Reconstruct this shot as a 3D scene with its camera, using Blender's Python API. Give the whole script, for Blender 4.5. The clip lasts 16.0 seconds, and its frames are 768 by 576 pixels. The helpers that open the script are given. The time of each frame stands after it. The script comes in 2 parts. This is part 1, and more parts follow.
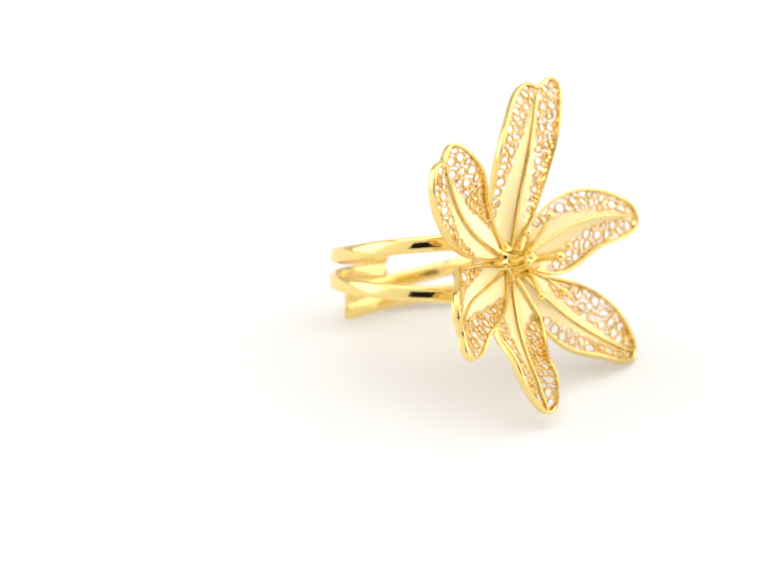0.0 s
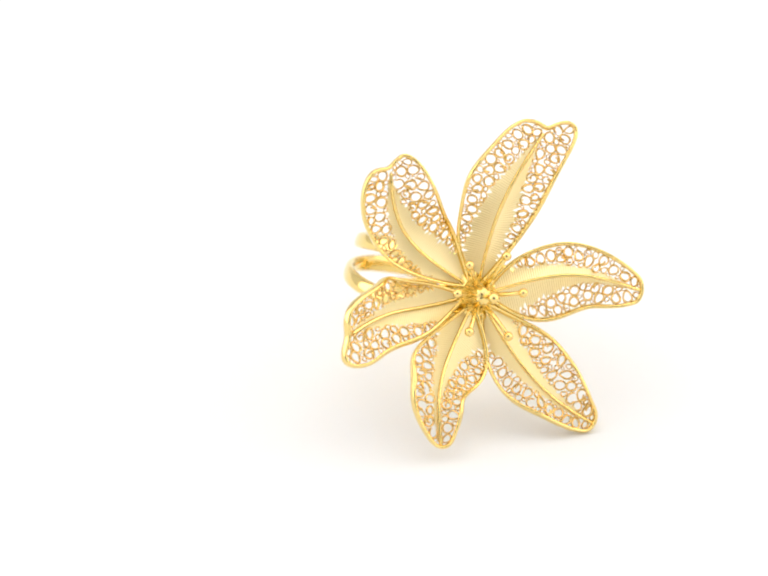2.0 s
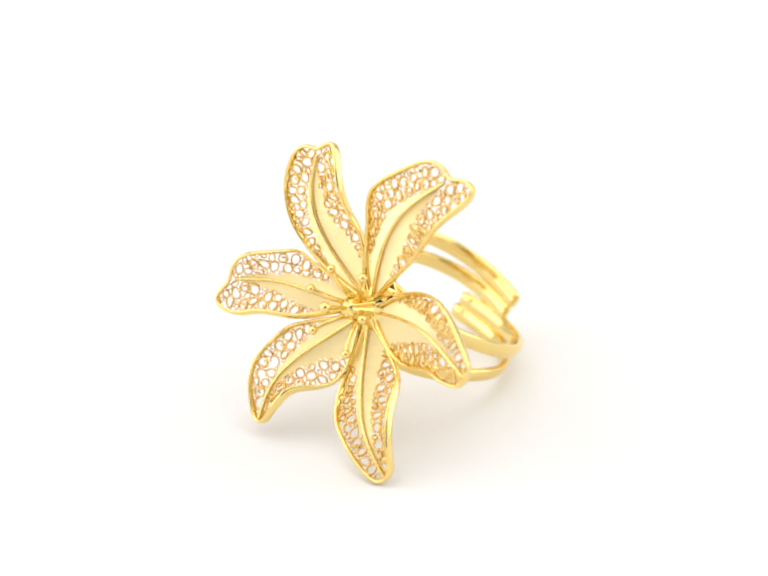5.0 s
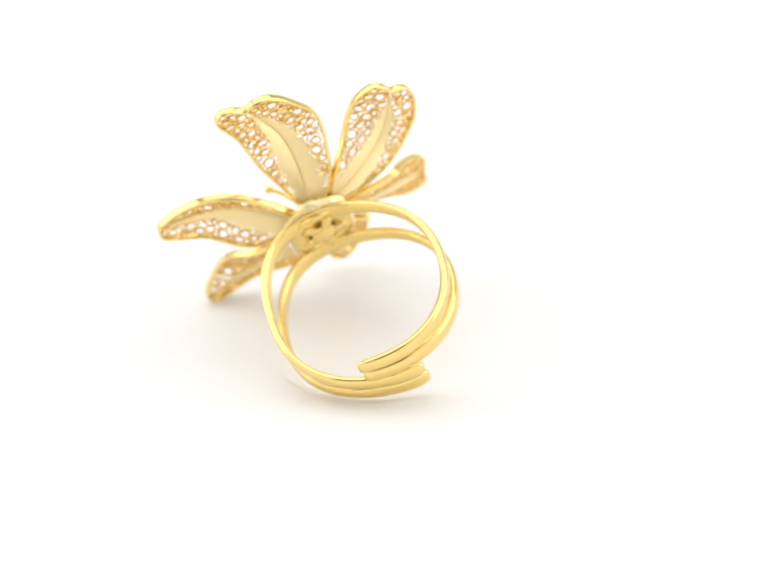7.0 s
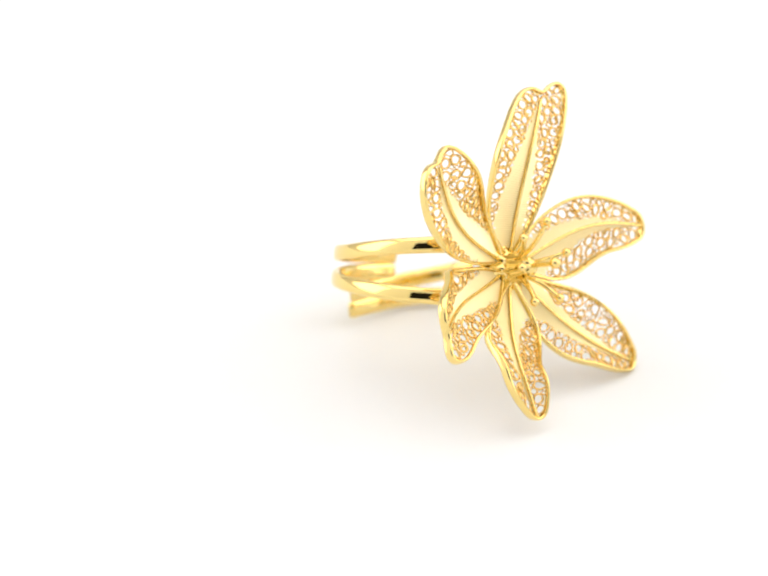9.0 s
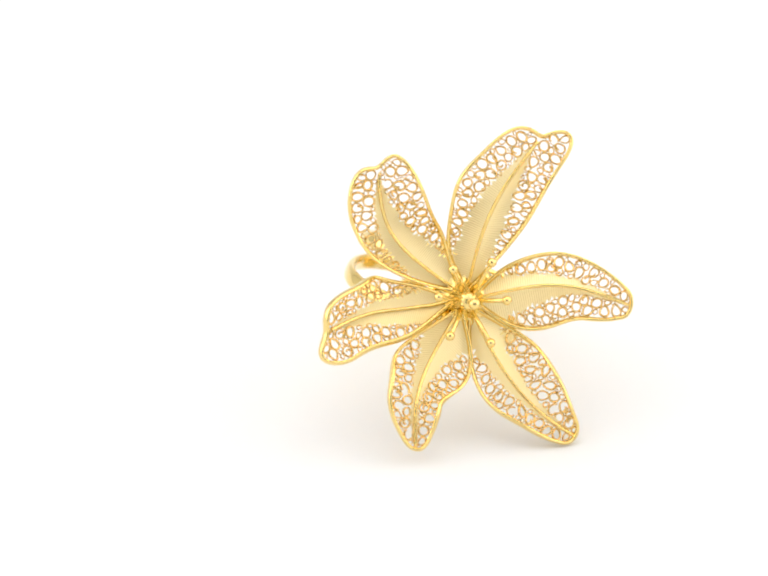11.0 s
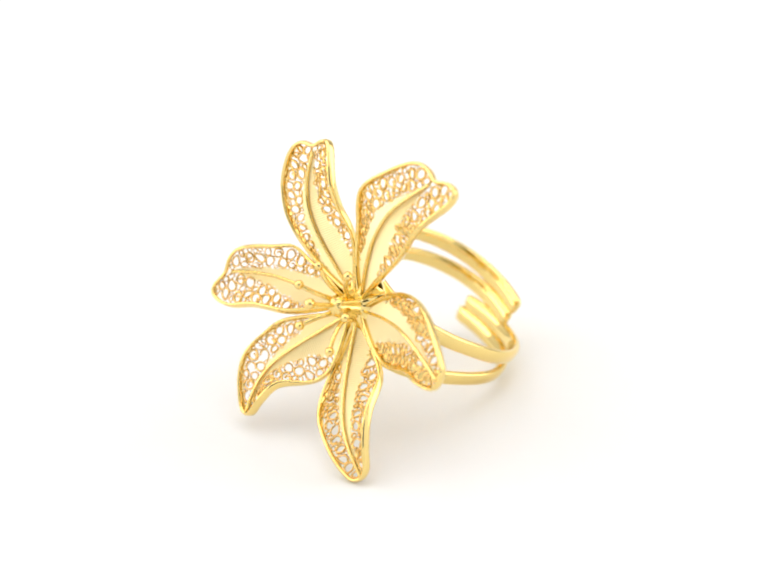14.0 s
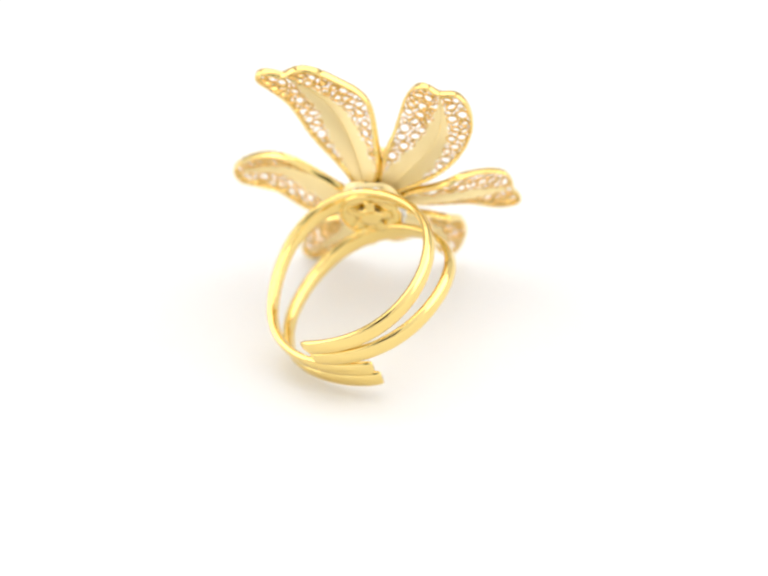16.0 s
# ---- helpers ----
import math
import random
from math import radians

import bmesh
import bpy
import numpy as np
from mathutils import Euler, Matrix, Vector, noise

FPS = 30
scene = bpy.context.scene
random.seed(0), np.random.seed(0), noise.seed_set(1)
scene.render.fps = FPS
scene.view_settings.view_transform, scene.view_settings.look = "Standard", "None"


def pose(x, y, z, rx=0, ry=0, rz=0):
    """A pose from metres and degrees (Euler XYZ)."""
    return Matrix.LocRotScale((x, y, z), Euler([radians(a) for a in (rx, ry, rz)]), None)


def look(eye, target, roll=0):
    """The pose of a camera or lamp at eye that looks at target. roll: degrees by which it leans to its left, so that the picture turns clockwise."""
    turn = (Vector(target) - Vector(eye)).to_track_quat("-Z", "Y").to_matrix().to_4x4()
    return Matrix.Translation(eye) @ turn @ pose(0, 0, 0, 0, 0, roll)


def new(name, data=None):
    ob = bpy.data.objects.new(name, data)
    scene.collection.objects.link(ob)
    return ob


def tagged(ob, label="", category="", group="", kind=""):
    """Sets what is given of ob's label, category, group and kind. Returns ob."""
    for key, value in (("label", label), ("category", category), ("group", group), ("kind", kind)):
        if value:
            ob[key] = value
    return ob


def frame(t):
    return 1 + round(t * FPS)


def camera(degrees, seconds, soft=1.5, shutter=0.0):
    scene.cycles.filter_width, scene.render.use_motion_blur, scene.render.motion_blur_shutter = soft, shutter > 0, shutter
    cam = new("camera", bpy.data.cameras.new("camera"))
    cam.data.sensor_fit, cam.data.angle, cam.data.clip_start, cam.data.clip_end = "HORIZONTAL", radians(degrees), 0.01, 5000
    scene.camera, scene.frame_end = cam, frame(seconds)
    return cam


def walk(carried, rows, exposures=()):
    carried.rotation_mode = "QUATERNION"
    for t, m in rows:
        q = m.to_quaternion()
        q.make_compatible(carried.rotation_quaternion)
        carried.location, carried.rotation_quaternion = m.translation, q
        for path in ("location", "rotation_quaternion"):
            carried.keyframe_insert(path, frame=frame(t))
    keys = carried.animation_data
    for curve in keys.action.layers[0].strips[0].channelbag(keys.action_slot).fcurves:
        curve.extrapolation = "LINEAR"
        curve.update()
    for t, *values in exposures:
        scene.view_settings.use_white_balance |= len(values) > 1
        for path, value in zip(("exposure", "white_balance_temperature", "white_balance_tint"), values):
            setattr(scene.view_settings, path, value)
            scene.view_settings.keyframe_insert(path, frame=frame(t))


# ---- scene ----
cam = camera(17.45, 16.0, soft=2.0)
cam.data.dof.use_dof = True
cam.data.dof.focus_distance, cam.data.dof.aperture_fstop = 0.259, 21.0
STAND = look((0.00000, -0.23678, 0.14323), (-0.00173, -0.00203, 0.00985), -1.65)
walk(cam, [(0.0, STAND), (16.0, STAND)])

# ---- light: a white photo tent, lit by soft boxes ----
scene.view_settings.exposure = -0.41
world = bpy.data.worlds.new("room")
world.use_nodes = True
world.node_tree.nodes["Background"].inputs[0].default_value = (1.0, 1.0, 1.0, 1)
world.node_tree.nodes["Background"].inputs[1].default_value = 0.02
scene.world = world


def soft_box(name, eye, target, size, watts, colour=(1, 1, 1)):
    data = bpy.data.lights.new(name, "AREA")
    data.shape, data.size, data.energy, data.color = "SQUARE", size, watts, colour
    ob = new(name, data)
    ob.matrix_world = look(eye, target)
    return ob


soft_box("soft_box_top", (0.0, 0.05, 0.72), (0, 0.03, 0), 0.90, 4.0, (1.0, 0.995, 0.985))
soft_box("soft_box_side", (-0.48, 0.0, 0.26), (0, 0, 0.03), 0.46, 1.35, (1.0, 0.995, 0.985))
soft_box("soft_box_side", (0.48, 0.0, 0.26), (0, 0, 0.03), 0.46, 1.35, (1.0, 0.995, 0.985))


# ---- materials ----
def material(name, colour, metal, rough, grain=900.0, bump=0.05, vary=0.06, vary_scale=120.0):
    m = bpy.data.materials.new(name)
    m.use_nodes = True
    n, l = m.node_tree.nodes, m.node_tree.links
    b = n["Principled BSDF"]
    b.inputs["Metallic"].default_value = metal
    tc = n.new("ShaderNodeTexCoord")
    big, fine = n.new("ShaderNodeTexNoise"), n.new("ShaderNodeTexNoise")
    big.inputs["Scale"].default_value, fine.inputs["Scale"].default_value = vary_scale, grain
    big.inputs["Detail"].default_value, fine.inputs["Detail"].default_value = 3, 2
    mix = n.new("ShaderNodeMix")
    mix.data_type = "RGBA"
    mix.inputs[6].default_value = (*[c * (1 - vary) for c in colour], 1)
    mix.inputs[7].default_value = (*[min(1, c * (1 + vary)) for c in colour], 1)
    ramp = n.new("ShaderNodeMapRange")
    ramp.inputs["To Min"].default_value, ramp.inputs["To Max"].default_value = rough * 0.8, min(1, rough * 1.25)
    bp = n.new("ShaderNodeBump")
    bp.inputs["Strength"].default_value, bp.inputs["Distance"].default_value = bump, 0.0001
    for t in (big, fine):
        l.new(tc.outputs["Object"], t.inputs["Vector"])
    l.new(big.outputs["Fac"], mix.inputs[0])
    l.new(mix.outputs[2], b.inputs["Base Color"])
    l.new(fine.outputs["Fac"], ramp.inputs["Value"])
    l.new(ramp.outputs["Result"], b.inputs["Roughness"])
    l.new(fine.outputs["Fac"], bp.inputs["Height"])
    l.new(bp.outputs["Normal"], b.inputs["Normal"])
    return m


GOLD = material("polished_gold", (0.90, 0.69, 0.26), 1.0, 0.08, bump=0.04)
WIRE = material("gold_filigree_wire", (0.83, 0.57, 0.21), 1.0, 0.20, bump=0.10)
SHEET = material("ribbed_gold", (0.98, 0.82, 0.47), 1.0, 0.46, bump=0.15)
SOLDER = material("silver_solder", (0.82, 0.82, 0.84), 1.0, 0.42, bump=0.6, grain=2500)
CLOTH = material("white_cloth", (0.90, 0.894, 0.890), 0.0, 0.9, grain=3000, bump=0.02, vary=0.008, vary_scale=14)


# ---- mesh helpers ----
def mesh(name, verts, faces, mat, parent=None, label="", smooth=True):
    d = bpy.data.meshes.new(name)
    d.from_pydata([tuple(map(float, v)) for v in verts], [], [tuple(map(int, f)) for f in faces])
    d.polygons.foreach_set("use_smooth", [smooth] * len(d.polygons))
    d.materials.append(mat)
    d.update()
    ob = new(name, d)
    ob.parent = parent
    return tagged(ob, label)


def unit(a):
    a = np.asarray(a, float)
    return a / np.maximum(np.linalg.norm(a, axis=-1, keepdims=True), 1e-12)


def spline(handles, n, degree=3):
    """A clamped B-spline through n steps."""
    handles = np.asarray(handles, float)
    k = len(handles)
    u = np.linspace(0, 1, n)
    kn = np.concatenate([np.zeros(degree), np.linspace(0, 1, k - degree + 1), np.ones(degree)])
    b = np.array([(u >= kn[i]) & ((u < kn[i + 1]) | ((kn[i + 1] == 1) & (u == 1) & (kn[i] < 1))) for i in range(len(kn) - 1)], float)
    for d in range(1, degree + 1):
        c = np.zeros((len(kn) - 1 - d, n))
        for i in range(len(c)):
            p, q = kn[i + d] - kn[i], kn[i + d + 1] - kn[i + 1]
            if p > 0:
                c[i] += (u - kn[i]) / p * b[i]
            if q > 0:
                c[i] += (kn[i + d + 1] - u) / q * b[i + 1]
        b = c
    return b.T @ handles


def sweep(path, height_way, half_w, half_h, sides=8, power=2.0, closed=False, dome=False):
    """A wire of rounded section along a path: half_h along height_way, half_w across. Sizes may be arrays."""
    path = np.asarray(path, float)
    n = len(path)
    tang = unit(np.roll(path, -1, 0) - np.roll(path, 1, 0)) if closed else unit(np.gradient(path, axis=0))
    h = np.broadcast_to(height_way, path.shape)
    h = unit(h - tang * (h * tang).sum(1, keepdims=True))
    w = np.cross(tang, h)
    a = np.linspace(0, 2 * np.pi, sides, endpoint=False) + np.pi / sides
    ca, sa = np.cos(a), np.sin(a)
    ca, sa = np.sign(ca) * abs(ca) ** (2 / power), np.sign(sa) * abs(sa) ** (2 / power)
    hw, hh = np.broadcast_to(half_w, (n,)), np.broadcast_to(half_h, (n,))
    v = path[:, None] + (hw[:, None] * ca)[..., None] * w[:, None] + (hh[:, None] * sa)[..., None] * h[:, None]
    verts = v.reshape(-1, 3)
    faces = []
    for i in range(n if closed else n - 1):
        j = (i + 1) % n
        for k in range(sides):
            m = (k + 1) % sides
            faces.append((i * sides + k, j * sides + k, j * sides + m, i * sides + m))
    if not closed:
        faces += [tuple(range(sides)), tuple(range((n - 1) * sides, n * sides))[::-1]]
    return verts, faces


def merge(pieces):
    verts, faces, at = [], [], 0
    for v, f in pieces:
        verts.append(v)
        faces += [tuple(i + at for i in q) for q in f]
        at += len(v)
    return np.concatenate(verts), faces


def ball(c, r, rows=8, cols=12, axis=(0, 0, 1), stretch=1.0):
    z = unit(axis)
    x = unit(np.cross(z, (0.3, 0.8, 0.5)))
    y = np.cross(z, x)
    v, f = [], []
    for i in range(rows + 1):
        p = np.pi * i / rows
        for k in range(cols):
            a = 2 * np.pi * k / cols
            v.append(np.asarray(c) + r * (np.sin(p) * (np.cos(a) * x + np.sin(a) * y) + stretch * np.cos(p) * z))
    for i in range(rows):
        for k in range(cols):
            m = (k + 1) % cols
            f.append((i * cols + k, (i + 1) * cols + k, (i + 1) * cols + m, i * cols + m))
    return np.array(v), f


# ---- the tent: floor, rounded sweep and back in one cloth, two sides, a roof ----
def tent():
    half, back, front, top, bend = 0.60, 0.75, -0.55, 0.80, 0.25
    prof = [(front, 0.0)] + [(y, 0.0) for y in np.linspace(front + 0.05, back - bend, 14)]
    prof += [(back - bend + bend * math.sin(a), bend - bend * math.cos(a)) for a in np.linspace(0.08, math.pi / 2, 20)]
    prof += [(back, z) for z in np.linspace(bend + 0.05, top, 6)]
    xs = np.linspace(-half, half, 9)
    v = [(x, y, z) for y, z in prof for x in xs]
    f = [(i * 9 + k, i * 9 + k + 1, (i + 1) * 9 + k + 1, (i + 1) * 9 + k) for i in range(len(prof) - 1) for k in range(8)]
    ob = mesh("floor", v, f, CLOTH)
    thick = ob.modifiers.new("thickness", "SOLIDIFY")
    thick.thickness, thick.offset = 0.002, -1
    tagged(ob, "seamless white cloth sweep under the ring", "floor", kind="structure")
    for name, x in (("wall_west", -half - 0.004), ("wall_east", half + 0.004)):
        bm = bmesh.new()
        bmesh.ops.create_cube(bm, size=1, matrix=Matrix.Translation((x, (front + back) / 2, top / 2)) @ Matrix.Diagonal((0.003, back - front, top, 1)))
        d = bpy.data.meshes.new(name)
        bm.to_mesh(d)
        bm.free()
        d.materials.append(CLOTH)
        tagged(new(name, d), "plain white cloth side of the photo tent", "wall", kind="structure")
    bm = bmesh.new()
    bmesh.ops.create_cube(bm, size=1, matrix=Matrix.Translation((0, (front + back) / 2, top + 0.005)) @ Matrix.Diagonal((2 * half, back - front, 0.003, 1)))
    d = bpy.data.meshes.new("ceiling")
    bm.to_mesh(d)
    bm.free()
    d.materials.append(CLOTH)
    tagged(new("ceiling", d), "plain white cloth roof of the photo tent", "ceiling", kind="structure")
    # front cloth added out of view as bounce; the camera's slot gives dark streaks
    bm = bmesh.new()
    slot, low, high, y = 0.075, 0.060, 0.215, -0.200
    for x0, x1, z0, z1 in ((-half, -slot, 0.0, top), (slot, half, 0.0, top), (-slot, slot, 0.0, low), (-slot, slot, high, top)):
        bmesh.ops.create_cube(bm, size=1, matrix=Matrix.Translation(((x0 + x1) / 2, y, (z0 + z1) / 2 + 0.001)) @ Matrix.Diagonal((x1 - x0, 0.003, z1 - z0, 1)))
    d = bpy.data.meshes.new("bounce_front")
    bm.to_mesh(d)
    bm.free()
    d.materials.append(CLOTH)
    tagged(new("bounce_front", d), "unseen white bounce cloth added in front, slotted for dark reflections", "wall", kind="structure")


tent()

# ---- the ring: its root stands on the turning axis, on the floor ----
ring = tagged(new("ring"), "gold filigree ring with a six-petalled lily flower, standing on white cloth", "ring")
ring.empty_display_size = 0.005
CENTRE = np.array((0.00982, -0.00713, 0.01299))
RIGHT, UP, AXIS = np.array((0.8631, 0.5050, 0.0000)), np.array((-0.2071, 0.3540, 0.9120)), np.array((0.4606, -0.7872, 0.4102))
MM = 0.001


def flower(p):
    """From the flower's own space (right, up, out of the face; millimetres) to the ring's."""
    p = np.asarray(p, float) * MM
    return CENTRE + p[..., 0:1] * RIGHT + p[..., 1:2] * UP + p[..., 2:3] * AXIS


def scroll_mesh(name, turns, inner, thick=0.165, pinch=0.0):
    """A flat wire curl, about one unit in radius, pinched to a drop on one side; past one turn it winds inwards."""
    n = int(26 * turns)
    a = np.linspace(0, 2 * np.pi * turns, n)
    first = np.clip((a - 2 * np.pi * 0.92) / (2 * np.pi * max(turns - 0.92, 0.01)), 0, 1) if turns > 1 else 0 * a
    r = 0.9 - (0.9 - inner) * first ** 0.8
    off = 0.35 * first
    drop = 1 - pinch * (0.5 + 0.5 * np.cos(a)) ** 1.5
    path = np.stack([r * np.cos(a) * (1 + 0.28 * pinch) + off * 0.5, r * np.sin(a) * drop - off * 0.3, 0 * a], 1)
    v, f = sweep(path, (0, 0, 1), thick, 0.36, sides=6, power=3)
    d = bpy.data.meshes.new(name)
    d.from_pydata(v.tolist(), [], f)
    d.polygons.foreach_set("use_smooth", [True] * len(d.polygons))
    d.materials.append(WIRE)
    return d


SCROLLS = [scroll_mesh("scroll", 1.0, 0.9, pinch=0.5), scroll_mesh("scroll", 1.0, 0.9, pinch=0.2), scroll_mesh("scroll", 1.35, 0.42, pinch=0.4),
           scroll_mesh("scroll", 1.6, 0.30), scroll_mesh("scroll", 0.72, 0.9, pinch=0.3), scroll_mesh("scroll", 1.0, 0.9, 0.21, pinch=0.5)]
SCROLL_RADII = (0.58, 0.53, 0.48, 0.43, 0.38, 0.33, 0.27, 0.21)


def petal(azimuth, fold, rim_a, rim_b, heart=1.0):
    """A petal of two ribbed and scrolled halves that meet in a fold. Handles in millimetres: along the petal, across it, out of the face."""
    a = radians(azimuth)
    turn = np.array([[math.cos(a), math.sin(a), 0], [-math.sin(a), math.cos(a), 0], [0, 0, 1]])
    rng = np.random.default_rng(int(azimuth * 10) % 9973)
    nu, nv = 200, 21
    mid = spline(fold, nu) @ turn
    v = np.linspace(0, 1, nv)
    u = np.linspace(0, 1, nu)
    sheet, rims, places, pointed = [], [], [], False
    for sign, handles in ((1, rim_a), (-1, rim_b)):
        rim = spline(handles, nu) @ turn
        for _ in range(90):
            rim[1:-1] = 0.25 * rim[:-2] + 0.5 * rim[1:-1] + 0.25 * rim[2:]
        for _ in range(130):
            rim[1:139] = 0.25 * rim[:138] + 0.5 * rim[1:139] + 0.25 * rim[2:140]
        if (spline(handles, nu)[:, 0]).max() < fold[-1][0] + 0.6:
            # a pointed petal still ends in a small rounded tip
            pointed = True
            bulge = 1.25 * np.clip((u - 0.68) / 0.24, 0, 1) * np.sqrt(np.clip(1 - (np.clip(u - 0.965, 0, 1) / 0.035) ** 2, 0, 1))
            way = rim - mid
            size = np.linalg.norm(way, axis=1, keepdims=True)
            way[-12:] = way[-13] / size[-13] * size[-12:]
            rim = mid + unit(way) * np.sqrt(size ** 2 + bulge[:, None] ** 2)
        g = mid[:, None] * (1 - v[None, :, None]) + rim[:, None] * v[None, :, None]
        du, dv = np.gradient(g, axis=0), np.gradient(g, axis=1)
        nrm = unit(np.cross(du, dv)) * sign
        nrm[0] = nrm[3]
        nrm[-1] = nrm[-4]
        nrm *= np.sign(nrm[..., 2:3].mean())
        width = np.linalg.norm(rim - mid, axis=1)
        g = g - nrm * (0.07 * width[:, None] * 4 * v * (1 - v))[..., None]
        inner = np.interp(u, [0, 0.12, 0.25, 0.5, 0.75, 0.95, 1], [1, 0.92, 0.68 * heart, 0.43 * heart, 0.26 * heart, 0.13, 0.10])
        # ribbed inner sheet, its ridges slanting away from the fold
        ku = np.linspace(0.02, 0.985, 560)
        kv = np.linspace(0, 1, 11)
        top = np.empty((len(ku), len(kv), 3))
        along = np.interp(ku, u, np.concatenate([[0], np.cumsum(np.linalg.norm(np.diff(mid, axis=0), axis=1))]))
        tooth = np.where(np.interp(ku, u, inner) < 0.9, 0.13 * np.sin(2 * np.pi * along / 0.54) + 0.10 * np.sin(along * 2.9 + sign), 0)
        for j, q in enumerate(kv):
            vv = np.interp(ku, u, inner) * q * (1 + tooth * q ** 4)
            x = np.clip(ku * (nu - 1), 0, nu - 1.001)
            y = np.clip(vv * (nv - 1), 0, nv - 1.001)
            i0, j0 = x.astype(int), y.astype(int)
            fx, fy = (x - i0)[:, None], (y - j0)[:, None]
            base = (g[i0, j0] * (1 - fx) + g[i0 + 1, j0] * fx) * (1 - fy) + (g[i0, j0 + 1] * (1 - fx) + g[i0 + 1, j0 + 1] * fx) * fy
            wave = np.sin(2 * np.pi * (along / 0.24 - 0.45 * vv * width[i0]))
            top[:, j] = base + nrm[i0, j0] * (0.032 * wave[:, None])
        m, k = len(ku), len(kv)
        low = top - nrm[np.clip((ku * (nu - 1)).astype(int), 0, nu - 1)][:, :1] * 0.10
        verts = np.concatenate([top.reshape(-1, 3), low.reshape(-1, 3)])
        faces = [(i * k + j, i * k + j + 1, (i + 1) * k + j + 1, (i + 1) * k + j) for i in range(m - 1) for j in range(k - 1)]
        faces += [tuple(q + m * k for q in reversed(f)) for f in faces]
        for j in (0, k - 1):
            faces += [(i * k + j, (i + 1) * k + j, (i + 1) * k + j + m * k, i * k + j + m * k) for i in range(m - 1)]
        sheet.append((flower(verts), faces))
        rims.append((rim, nrm[:, -1]))
        ii = np.arange(nu)
        y = np.clip(inner * (nv - 1), 0, nv - 1).astype(int)
        edge = g[ii, y]
        # pack the outer field with curls, large ones first
        cu, cvv = rng.uniform(0.12, 0.985, 5000), rng.uniform(0, 1, 5000)
        ci, cj = (cu * (nu - 1)).astype(int), np.round(cvv * (nv - 1)).astype(int)
        ok = cvv > inner[ci]
        ci, cj = ci[ok], cj[ok]
        pts, pn = g[ci, cj], nrm[ci, cj]
        to_rim = np.linalg.norm(pts[:, None] - rim[None, ::2], axis=2).min(1) - 0.16
        e = edge[inner < 0.99] if (inner < 0.99).any() else edge
        to_in = np.linalg.norm(pts[:, None] - e[None], axis=2).min(1)
        to_mid = np.linalg.norm(pts[:, None] - mid[None, ::2], axis=2).min(1) - 0.16
        room = np.minimum(np.minimum(to_rim, to_in + 0.08), to_mid)
        for r in SCROLL_RADII:
            for i in np.nonzero(room >= r * 0.98)[0]:
                if room[i] >= r * 0.98:
                    places.append((pts[i], pn[i], r))
                    room = np.minimum(room, np.linalg.norm(pts - pts[i], axis=1) - r + 0.03)
    body = mesh("petal", *merge(sheet), SHEET, ring, "pale gold filigree petal with a ribbed heart and open scrollwork")
    # one edge strip runs round both halves; its turn at the tip is eased
    edge = np.concatenate([rims[0][0], rims[1][0][-2::-1]])
    n = np.concatenate([rims[0][1], rims[1][1][-2::-1]])
    for _ in range(9 if pointed else 3):
        k = np.arange(nu - 11, nu + 10)
        edge[k] = 0.25 * edge[k - 1] + 0.5 * edge[k] + 0.25 * edge[k + 1]
        n[k] = unit(n[k - 1] + n[k] + n[k + 1])
    mesh("rim", *sweep(flower(edge), n @ np.stack([RIGHT, UP, AXIS]), 0.20 * MM, 0.47 * MM, sides=10, power=3), GOLD, body, "polished gold edge strip")
    n = unit(rims[0][1] + rims[1][1]) @ np.stack([RIGHT, UP, AXIS])
    mid_end = nu - (4 if pointed else 0)
    mesh("midrib", *sweep(flower(mid[:mid_end]) + n[:mid_end] * 0.14 * MM, n[:mid_end], 0.18 * MM, 0.20 * MM, sides=8), GOLD, body, "polished gold wire along the fold")
    filling = []
    places.sort(key=lambda q: -q[2])
    for at, (p, n, r) in enumerate(places):
        z = unit(n @ np.stack([RIGHT, UP, AXIS]) + rng.normal(0, 0.16, 3))
        # drops mostly point away from the heart, those in the gaps any way
        lean = flower(p) - flower(mid[np.linalg.norm(mid - p, axis=1).argmin()])
        x = unit(lean * 1e3 * rng.choice((1, -1)) + rng.normal(0, 0.7 if r > 0.36 else 3.0, 3))
        x = unit(x - z * (x @ z))
        y = np.cross(z, x)
        kind = 5 if r < 0.36 else int(rng.choice((0, 1, 2, 3, 4), p=(0.28, 0.40, 0.18, 0.10, 0.04)))
        m = Matrix.Translation(flower(p)) @ Matrix((x, y, z)).transposed().to_4x4()
        m = m @ Matrix.Diagonal((r * MM * rng.uniform(0.94, 1.14), r * MM * rng.uniform(0.90, 1.10), min(r, 0.45) * 1.2 * MM, 1))
        if at < 50:
            ob = new("scroll", SCROLLS[kind])
            ob.parent, ob.matrix_local = body, m
        else:
            a = np.array(m)
            v = np.array([q.co for q in SCROLLS[kind].vertices])
            filling.append((v @ a[:3, :3].T + a[:3, 3], [tuple(q.vertices) for q in SCROLLS[kind].polygons]))
    if filling:
        tagged(mesh("scroll_filling", *merge(filling), WIRE, body, "tiny gold wire curls between the scrolls"), kind="stuff")
    return body


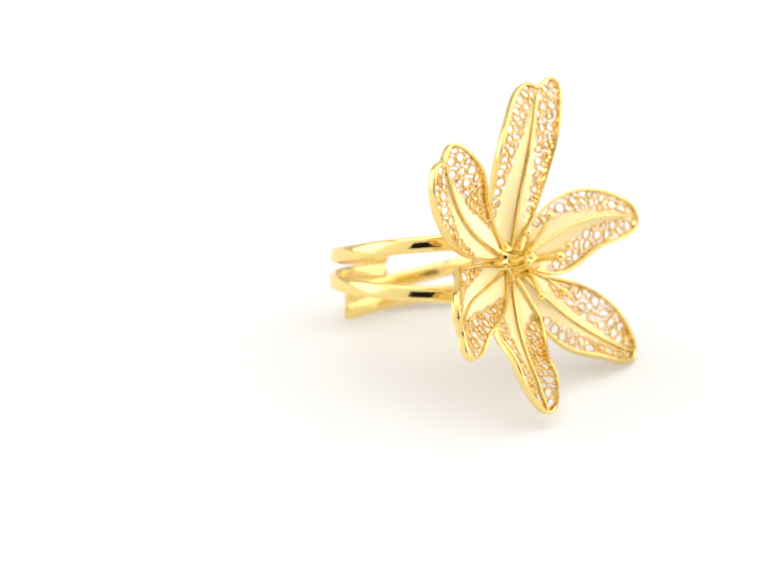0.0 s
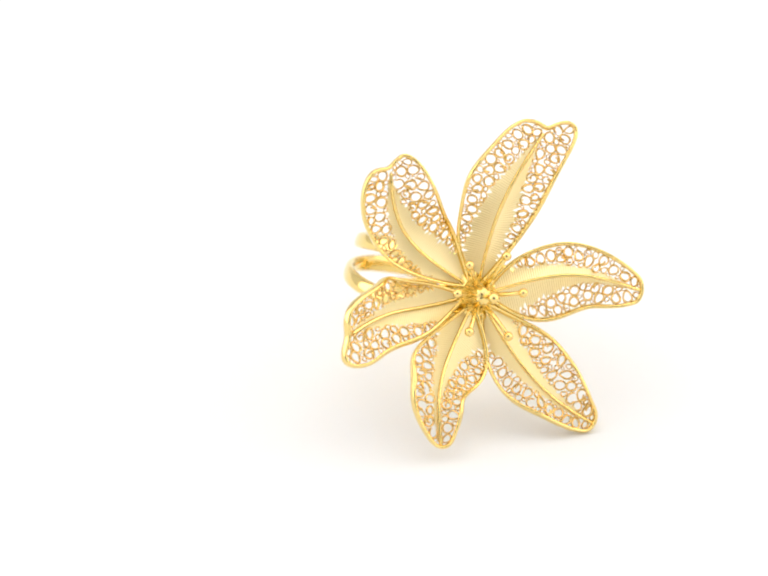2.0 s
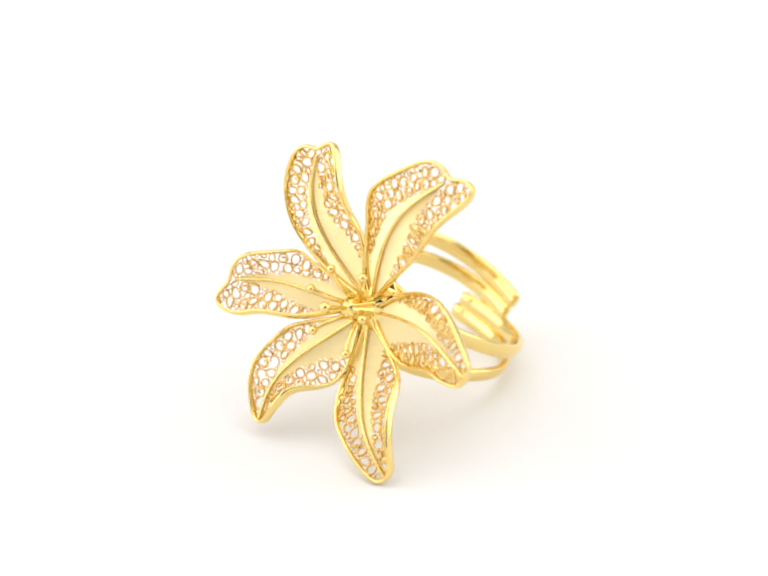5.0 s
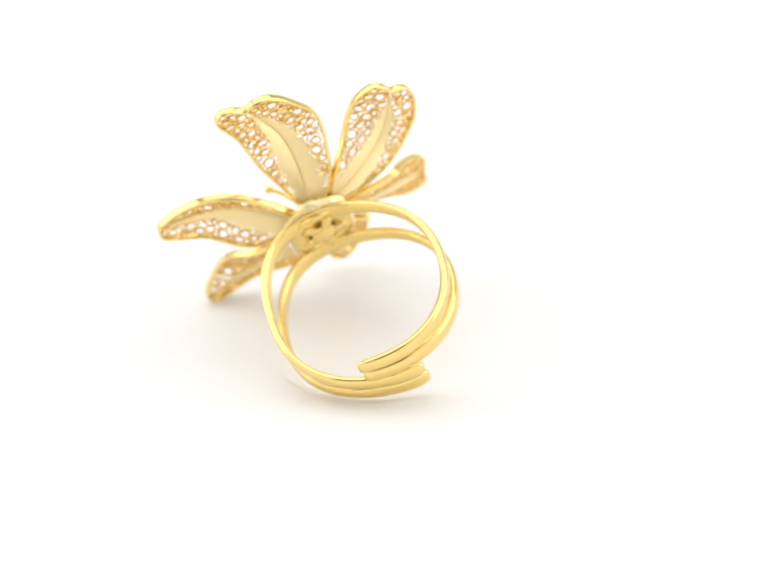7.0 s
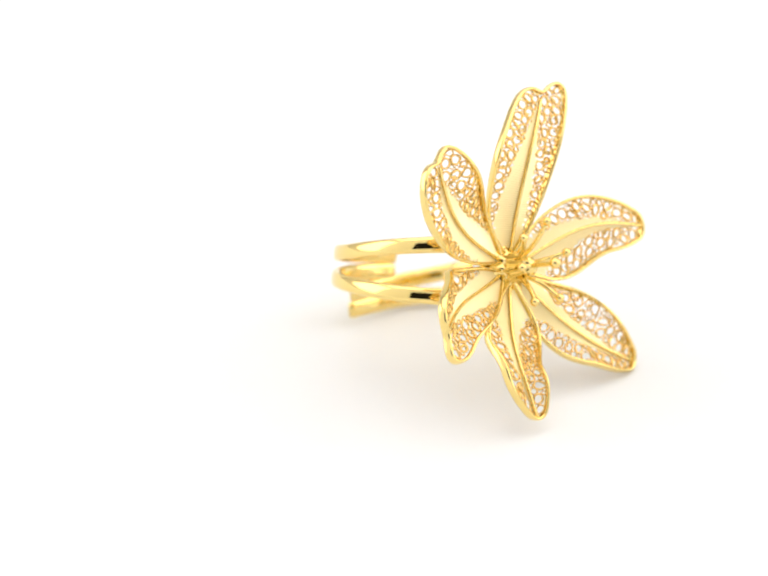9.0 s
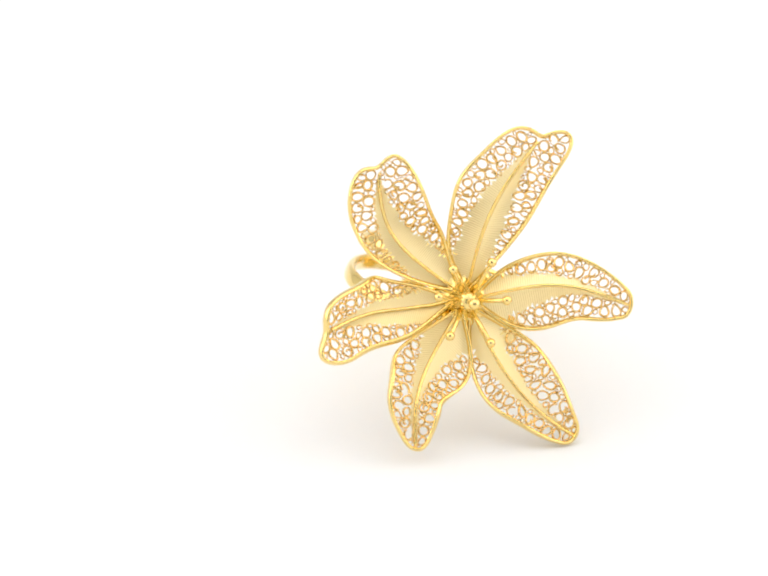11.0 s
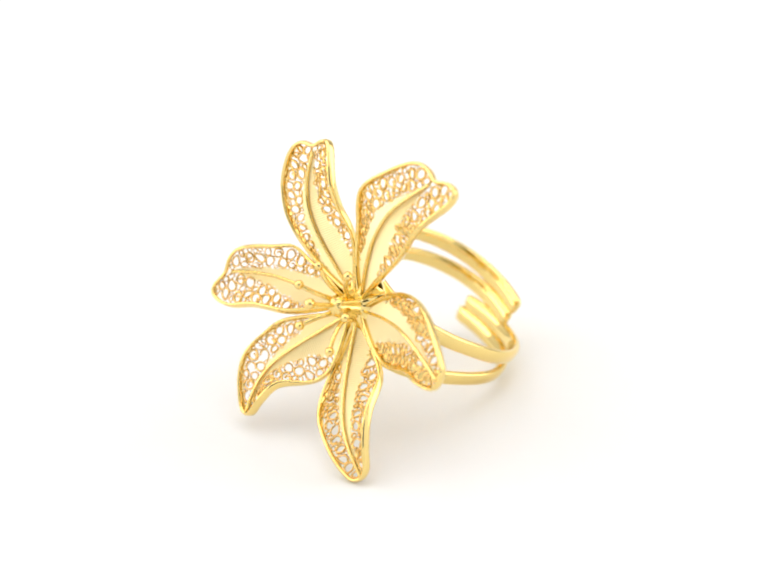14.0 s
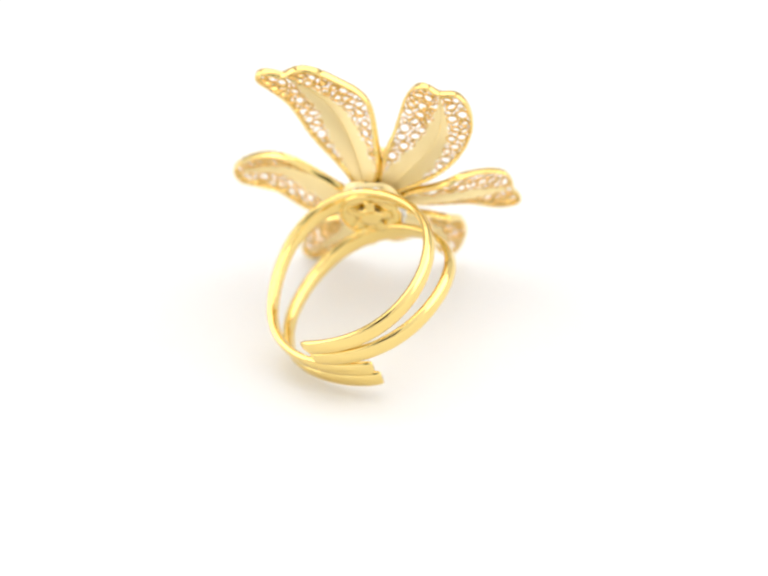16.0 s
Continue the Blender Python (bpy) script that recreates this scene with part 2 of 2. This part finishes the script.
petal(119.1,
      fold=[(1.01, -0.02, 0.21), (5.54, 1.79, 1.46), (9.57, 3.00, 2.73), (13.21, 2.31, 3.64), (16.66, -0.00, 3.90)],
      rim_a=[(1.01, -0.02, 0.21), (3.35, 2.38, 0.80), (6.03, 4.14, 1.33), (8.71, 5.46, 2.05), (11.44, 5.95, 3.19), (15.96, 5.02, 3.66), (18.65, 1.28, 4.48), (16.66, -0.00, 3.90)],
      rim_b=[(1.01, -0.02, 0.21), (3.85, -0.89, 0.55), (6.34, -1.67, 1.06), (8.30, -1.96, 1.95), (9.72, -1.73, 3.33), (13.60, -2.82, 5.61), (18.00, -2.57, 3.70), (16.66, -0.00, 3.90)])
petal(61.3,
      fold=[(1.10, -0.01, 0.22), (5.66, 1.31, 2.37), (9.92, 1.96, 4.23), (14.08, 1.35, 4.94), (18.28, -0.00, 4.23)],
      rim_a=[(1.10, -0.01, 0.22), (2.48, 2.81, 0.37), (5.19, 4.28, 0.91), (8.20, 5.31, 2.58), (11.21, 6.61, 4.84), (14.67, 4.82, 4.34), (19.45, 2.79, 4.36), (18.28, -0.00, 4.23)],
      rim_b=[(1.10, -0.01, 0.22), (2.56, -0.59, 0.89), (5.18, -1.06, 2.54), (10.26, -2.58, 3.21), (14.31, -2.03, 5.59), (20.34, -4.24, 4.07), (20.31, -1.26, 4.36), (18.28, -0.00, 4.23)])
petal(-7.4,
      fold=[(1.03, -0.02, 0.26), (5.19, 1.44, 2.19), (9.08, 2.38, 3.77), (12.95, 1.62, 4.71), (17.09, 0.00, 4.76)],
      rim_a=[(1.03, -0.02, 0.26), (2.84, 2.59, 0.17), (5.61, 4.27, 1.05), (8.56, 5.38, 2.53), (11.78, 5.06, 3.69), (15.17, 2.87, 4.73), (17.09, 0.00, 4.76)],
      rim_b=[(1.03, -0.02, 0.26), (3.99, -2.42, 0.64), (6.96, -3.18, 1.18), (9.56, -2.28, 2.12), (11.78, -0.96, 3.46), (14.28, -1.59, 4.46), (17.09, 0.00, 4.76)],
      heart=0.85)
petal(-56.5,
      fold=[(1.10, 0.03, 0.18), (5.85, -1.28, 1.45), (10.25, -1.96, 3.01), (14.39, -1.46, 3.92), (18.44, 0.00, 3.58)],
      rim_a=[(1.10, 0.03, 0.18), (4.32, -2.83, -0.04), (7.33, -4.80, 1.44), (10.54, -5.14, 3.25), (13.26, -3.69, 4.51), (16.45, -2.54, 4.12), (18.44, 0.00, 3.58)],
      rim_b=[(1.10, 0.03, 0.18), (4.48, 1.31, 0.47), (7.23, 2.53, 0.67), (9.16, 2.87, 2.08), (11.10, 2.55, 4.02), (14.37, 1.72, 4.66), (18.44, 0.00, 3.58)],
      heart=0.66)
petal(-114.8,
      fold=[(1.00, 0.02, 0.22), (5.57, -1.22, 1.48), (9.43, -2.20, 3.21), (12.89, -1.71, 4.53), (16.62, 0.00, 4.48)],
      rim_a=[(1.00, 0.02, 0.22), (4.53, -3.23, 1.34), (7.34, -5.49, 2.01), (8.81, -5.13, 2.79), (10.20, -4.95, 4.64), (13.84, -4.40, 4.83), (16.62, 0.00, 4.48)],
      rim_b=[(1.00, 0.02, 0.22), (5.03, 2.98, 0.98), (7.82, 3.33, 1.32), (9.90, 1.68, 2.82), (10.75, 0.28, 4.40), (12.60, 0.72, 5.60), (16.62, 0.00, 4.48)],
      heart=0.62)
petal(-174.3,
      fold=[(0.91, -0.01, 0.28), (4.77, -0.05, 0.90), (8.41, -0.67, 1.71), (11.78, -0.86, 2.90), (14.99, 0.00, 4.45)],
      rim_a=[(0.91, -0.01, 0.28), (3.09, -1.74, 0.52), (5.47, -2.75, 0.71), (7.73, -3.49, 0.92), (9.40, -4.66, 1.36), (10.04, -3.65, 2.96), (15.15, -2.95, 4.93), (14.99, 0.00, 4.45)],
      rim_b=[(0.91, -0.01, 0.28), (3.54, 1.10, 1.62), (5.95, 2.36, 2.85), (8.64, 2.51, 3.66), (11.71, 2.42, 4.16), (13.79, 4.09, 4.63), (17.68, 2.48, 5.20), (14.99, 0.00, 4.45)],
      heart=0.85)


# ---- the band: two parallel wires that close up into two ends lying side by side ----
BAND_CENTRE = np.array((0.01023, 0.01357, 0.02859))
BAND_AXIS, BAND_UP = np.array((0.2605, 0.4751, 0.8405)), np.array((0.5468, -0.7901, 0.2772))
BAND_SIDE = np.cross(BAND_AXIS, BAND_UP)
# radius with the dents of handwork (cosine and sine of 2, 3 and 4 times the angle), sideways run, and half the gap between the wires
BAND_RADIUS, BAND_DENTS = 10.11, (0.223, -0.037, 0.156, 0.089, -0.004, 0.176)
BAND_RUN = (-23.345, 2.576, -2.182, -7.272, 0.321, 2.452)
BAND_SPREAD = (0.86, 1.07, 1.58, 2.56, 3.02, 2.84, 1.72, 0.97, 0.86)
BAND_ENDS = (-206.5, 186.4)


def band_path(sign, n=220):
    """One wire from its first end over the flower's back to its other end, with the outward direction at each step."""
    ph = np.linspace(radians(BAND_ENDS[0]), radians(BAND_ENDS[1]), n)
    r = BAND_RADIUS + sum(c * (np.sin if k % 2 else np.cos)((2 + k // 2) * ph) for k, c in enumerate(BAND_DENTS))
    run = sum(c * (ph / 3.2) ** k for k, c in enumerate(BAND_RUN))
    gap = np.interp(ph, np.linspace(-3.9, 3.4, len(BAND_SPREAD)), BAND_SPREAD)
    for _ in range(60):
        gap[1:-1] = 0.25 * gap[:-2] + 0.5 * gap[1:-1] + 0.25 * gap[2:]
    out = np.outer(np.cos(ph), BAND_UP) + np.outer(np.sin(ph), BAND_SIDE)
    return BAND_CENTRE + (out * r[:, None] + np.outer(run + sign * gap, BAND_AXIS)) * MM, out


def band():
    for sign in (1, -1):
        path, out = band_path(sign)
        n = len(path)
        s = np.minimum(np.arange(n), np.arange(n)[::-1]) / (n - 1)
        tip = np.sqrt(np.clip(1 - (1 - np.clip(s / 0.018, 0, 1)) ** 2, 0.02, 1))
        ph = np.linspace(radians(BAND_ENDS[0]), radians(BAND_ENDS[1]), n)
        wide = (0.86 + 0.12 * np.clip(1.4 - s / 0.16, 0, 1) + 0.30 * np.exp(-(ph / 0.55) ** 2)) * (0.80 + 0.20 * tip)
        mesh("band_wire", *sweep(path, out, wide * MM, 0.47 * (0.45 + 0.55 * tip) * MM, sides=24, power=2.5), GOLD, ring, "polished half-round gold band wire")


band()


# ---- the back of the flower: silver-grey soldered disc, gold mount with a boss and spokes ----
def disc(radius, z0, z1, wobble=0.0, cols=40, hole=0.0):
    a = np.linspace(0, 2 * np.pi, cols, endpoint=False)
    r = radius * (1 + wobble * (np.sin(5 * a + 1) + 0.7 * np.sin(9 * a) + 0.5 * np.sin(14 * a + 2)))
    ringsp = []
    for rr, z in ((np.full(cols, hole), z1), (r * 0.93, z1), (r, z1 * 0.75 + z0 * 0.25), (r, z1 * 0.25 + z0 * 0.75), (r * 0.93, z0), (np.full(cols, hole), z0)):
        ringsp.append(np.stack([rr * np.cos(a), rr * np.sin(a), np.full(cols, z)], 1))
    v = np.concatenate(ringsp)
    f = [(i * cols + k, i * cols + (k + 1) % cols, (i + 1) * cols + (k + 1) % cols, (i + 1) * cols + k) for i in range(5) for k in range(cols)]
    if hole:
        f += [(5 * cols + k, 5 * cols + (k + 1) % cols, (k + 1) % cols, k) for k in range(cols)]
    return flower(v), f


def mount():
    mesh("solder_disc", *disc(3.6, -1.50, -0.95, wobble=0.03), SOLDER, ring, "uneven silver-grey soldered disc")
    beads = []
    rng = np.random.default_rng(5)
    for k in range(44):
        a = 2 * math.pi * k / 44 + rng.normal(0, 0.04)
        beads.append(ball(flower([3.65 * math.cos(a), 3.65 * math.sin(a), -1.12 + rng.normal(0, 0.16)]), rng.uniform(0.24, 0.44) * MM, 5, 7))
    mesh("solder_seam", *merge(beads), SOLDER, ring, "grainy seam of silver-grey solder")
    mesh("mount", *disc(3.6, -1.95, -1.52, hole=1.7), GOLD, ring, "gold collar under the flower")
    mesh("boss", *ball(flower([0, 0, -2.0]), 1.45 * MM, 8, 24, axis=AXIS, stretch=0.30), GOLD, ring, "low round gold boss")
    for k in range(5):
        a = 2 * math.pi * (k + 0.3) / 5
        line = np.outer(np.linspace(1.1, 2.6, 6), (math.cos(a), math.sin(a), 0)) + (0, 0, -1.95)
        mesh("spoke", *sweep(flower(line), AXIS, 0.68 * MM, 0.22 * MM, sides=8), GOLD, ring)
    for name, prof, mat, label in (
            ("throat", ((0.02, 4.0), (0.55, 3.95), (0.95, 3.6), (1.15, 2.8), (1.30, 1.6), (1.65, 0.8), (2.4, 0.42), (3.7, 0.05), (3.7, -0.1), (0.02, -0.1)), GOLD, "fluted gold tube from which the stamens spread"),
            ("calyx", ((1.5, -1.05), (3.1, -1.0), (3.5, -0.80), (3.8, -0.45), (4.0, -0.05), (3.9, 0.05), (3.7, -0.35), (3.4, -0.65), (3.0, -0.85), (1.5, -0.9)), SHEET, "ribbed gold calyx under the petals")):
        cols = 48
        a = np.linspace(0, 2 * np.pi, cols, endpoint=False)
        v = []
        for r, z in prof:
            rr = r * (1 + (0.09 * np.clip((r - 3) / 2, 0, 1) * np.cos(6 * a) + 0.012 * np.cos(42 * a) if name == "calyx" else 0.09 * np.cos(9 * a)))
            v.append(np.stack([rr * np.cos(a), rr * np.sin(a), np.full(cols, z)], 1))
        n = len(prof)
        f = [(i * cols + k, i * cols + (k + 1) % cols, (i + 1) * cols + (k + 1) % cols, (i + 1) * cols + k) for i in range(n - 1) for k in range(cols)]
        mesh(name, flower(np.concatenate(v)), f, mat, ring, label)


mount()


# ---- stamens: tapering wires with a ball on each ----
def stamen(x, y, z, bead=0.50):
    end = np.array([x, y, z])
    start = np.array([x, y, 0]) * 0.16 + (0, 0, 0.4)
    path = spline([start, start + (x * 0.04, y * 0.04, z * 0.35), start + (x * 0.32, y * 0.32, z * 0.72), end], 16)
    thin = np.linspace(0.29, 0.23, 16)
    ob = mesh("stamen", *sweep(flower(path), RIGHT + 0.3 * UP, thin * MM, thin * MM, sides=8), GOLD, ring, "curved gold wire stamen")
    mesh("anther", *ball(flower(end), bead * MM, 12, 18), GOLD, ob, "round polished gold bead")


stamen(-1.68, 3.68, 5.68)
stamen(2.40, 3.98, 5.60)
stamen(-3.40, 1.04, 5.90)
stamen(-0.05, 0.10, 7.30, bead=0.60)
stamen(3.62, -0.05, 5.65)
stamen(-2.50, -3.15, 5.10)
stamen(1.76, -4.40, 4.40)


def motions():
    knots = [(0.00, 21.1), (0.50, 12.4), (1.00, 3.7), (1.50, -5.1), (2.00, -14.3), (2.50, -23.8), (3.00, -33.6), (3.50, -42.8), (4.00, -52.9), (4.30, -58.5), (4.80, -66.8), (5.30, -75.7), (5.80, -84.0), (6.20, -91.1), (6.30, -100.2), (6.50, -122.4), (6.80, -163.4), (7.00, -186.2), (7.30, -220.4), (7.50, -238.3), (7.80, -274.6), (8.00, -295.5), (8.20, -321.2), (8.29, -331.7), (8.70, -338.9), (9.20, -347.6), (9.70, -356.3), (10.30, -368.4), (11.00, -381.4), (11.50, -389.6), (12.00, -399.7), (12.50, -409.3), (13.00, -418.5), (13.50, -426.8), (14.00, -435.7), (14.50, -444.0), (14.90, -451.1), (15.00, -460.2), (15.20, -482.4), (15.50, -523.4), (15.70, -546.2), (16.00, -580.4)]
    rows = []
    for (t0, a0), (t1, a1) in zip(knots, knots[1:]):
        n = max(1, math.ceil(abs(a1 - a0) / 25))
        rows += [(t0 + (t1 - t0) * k / n, pose(0, 0, 0, 0, 0, a0 + (a1 - a0) * k / n)) for k in range(n)]
    rows.append((knots[-1][0], pose(0, 0, 0, 0, 0, knots[-1][1])))
    walk(ring, rows)


motions()
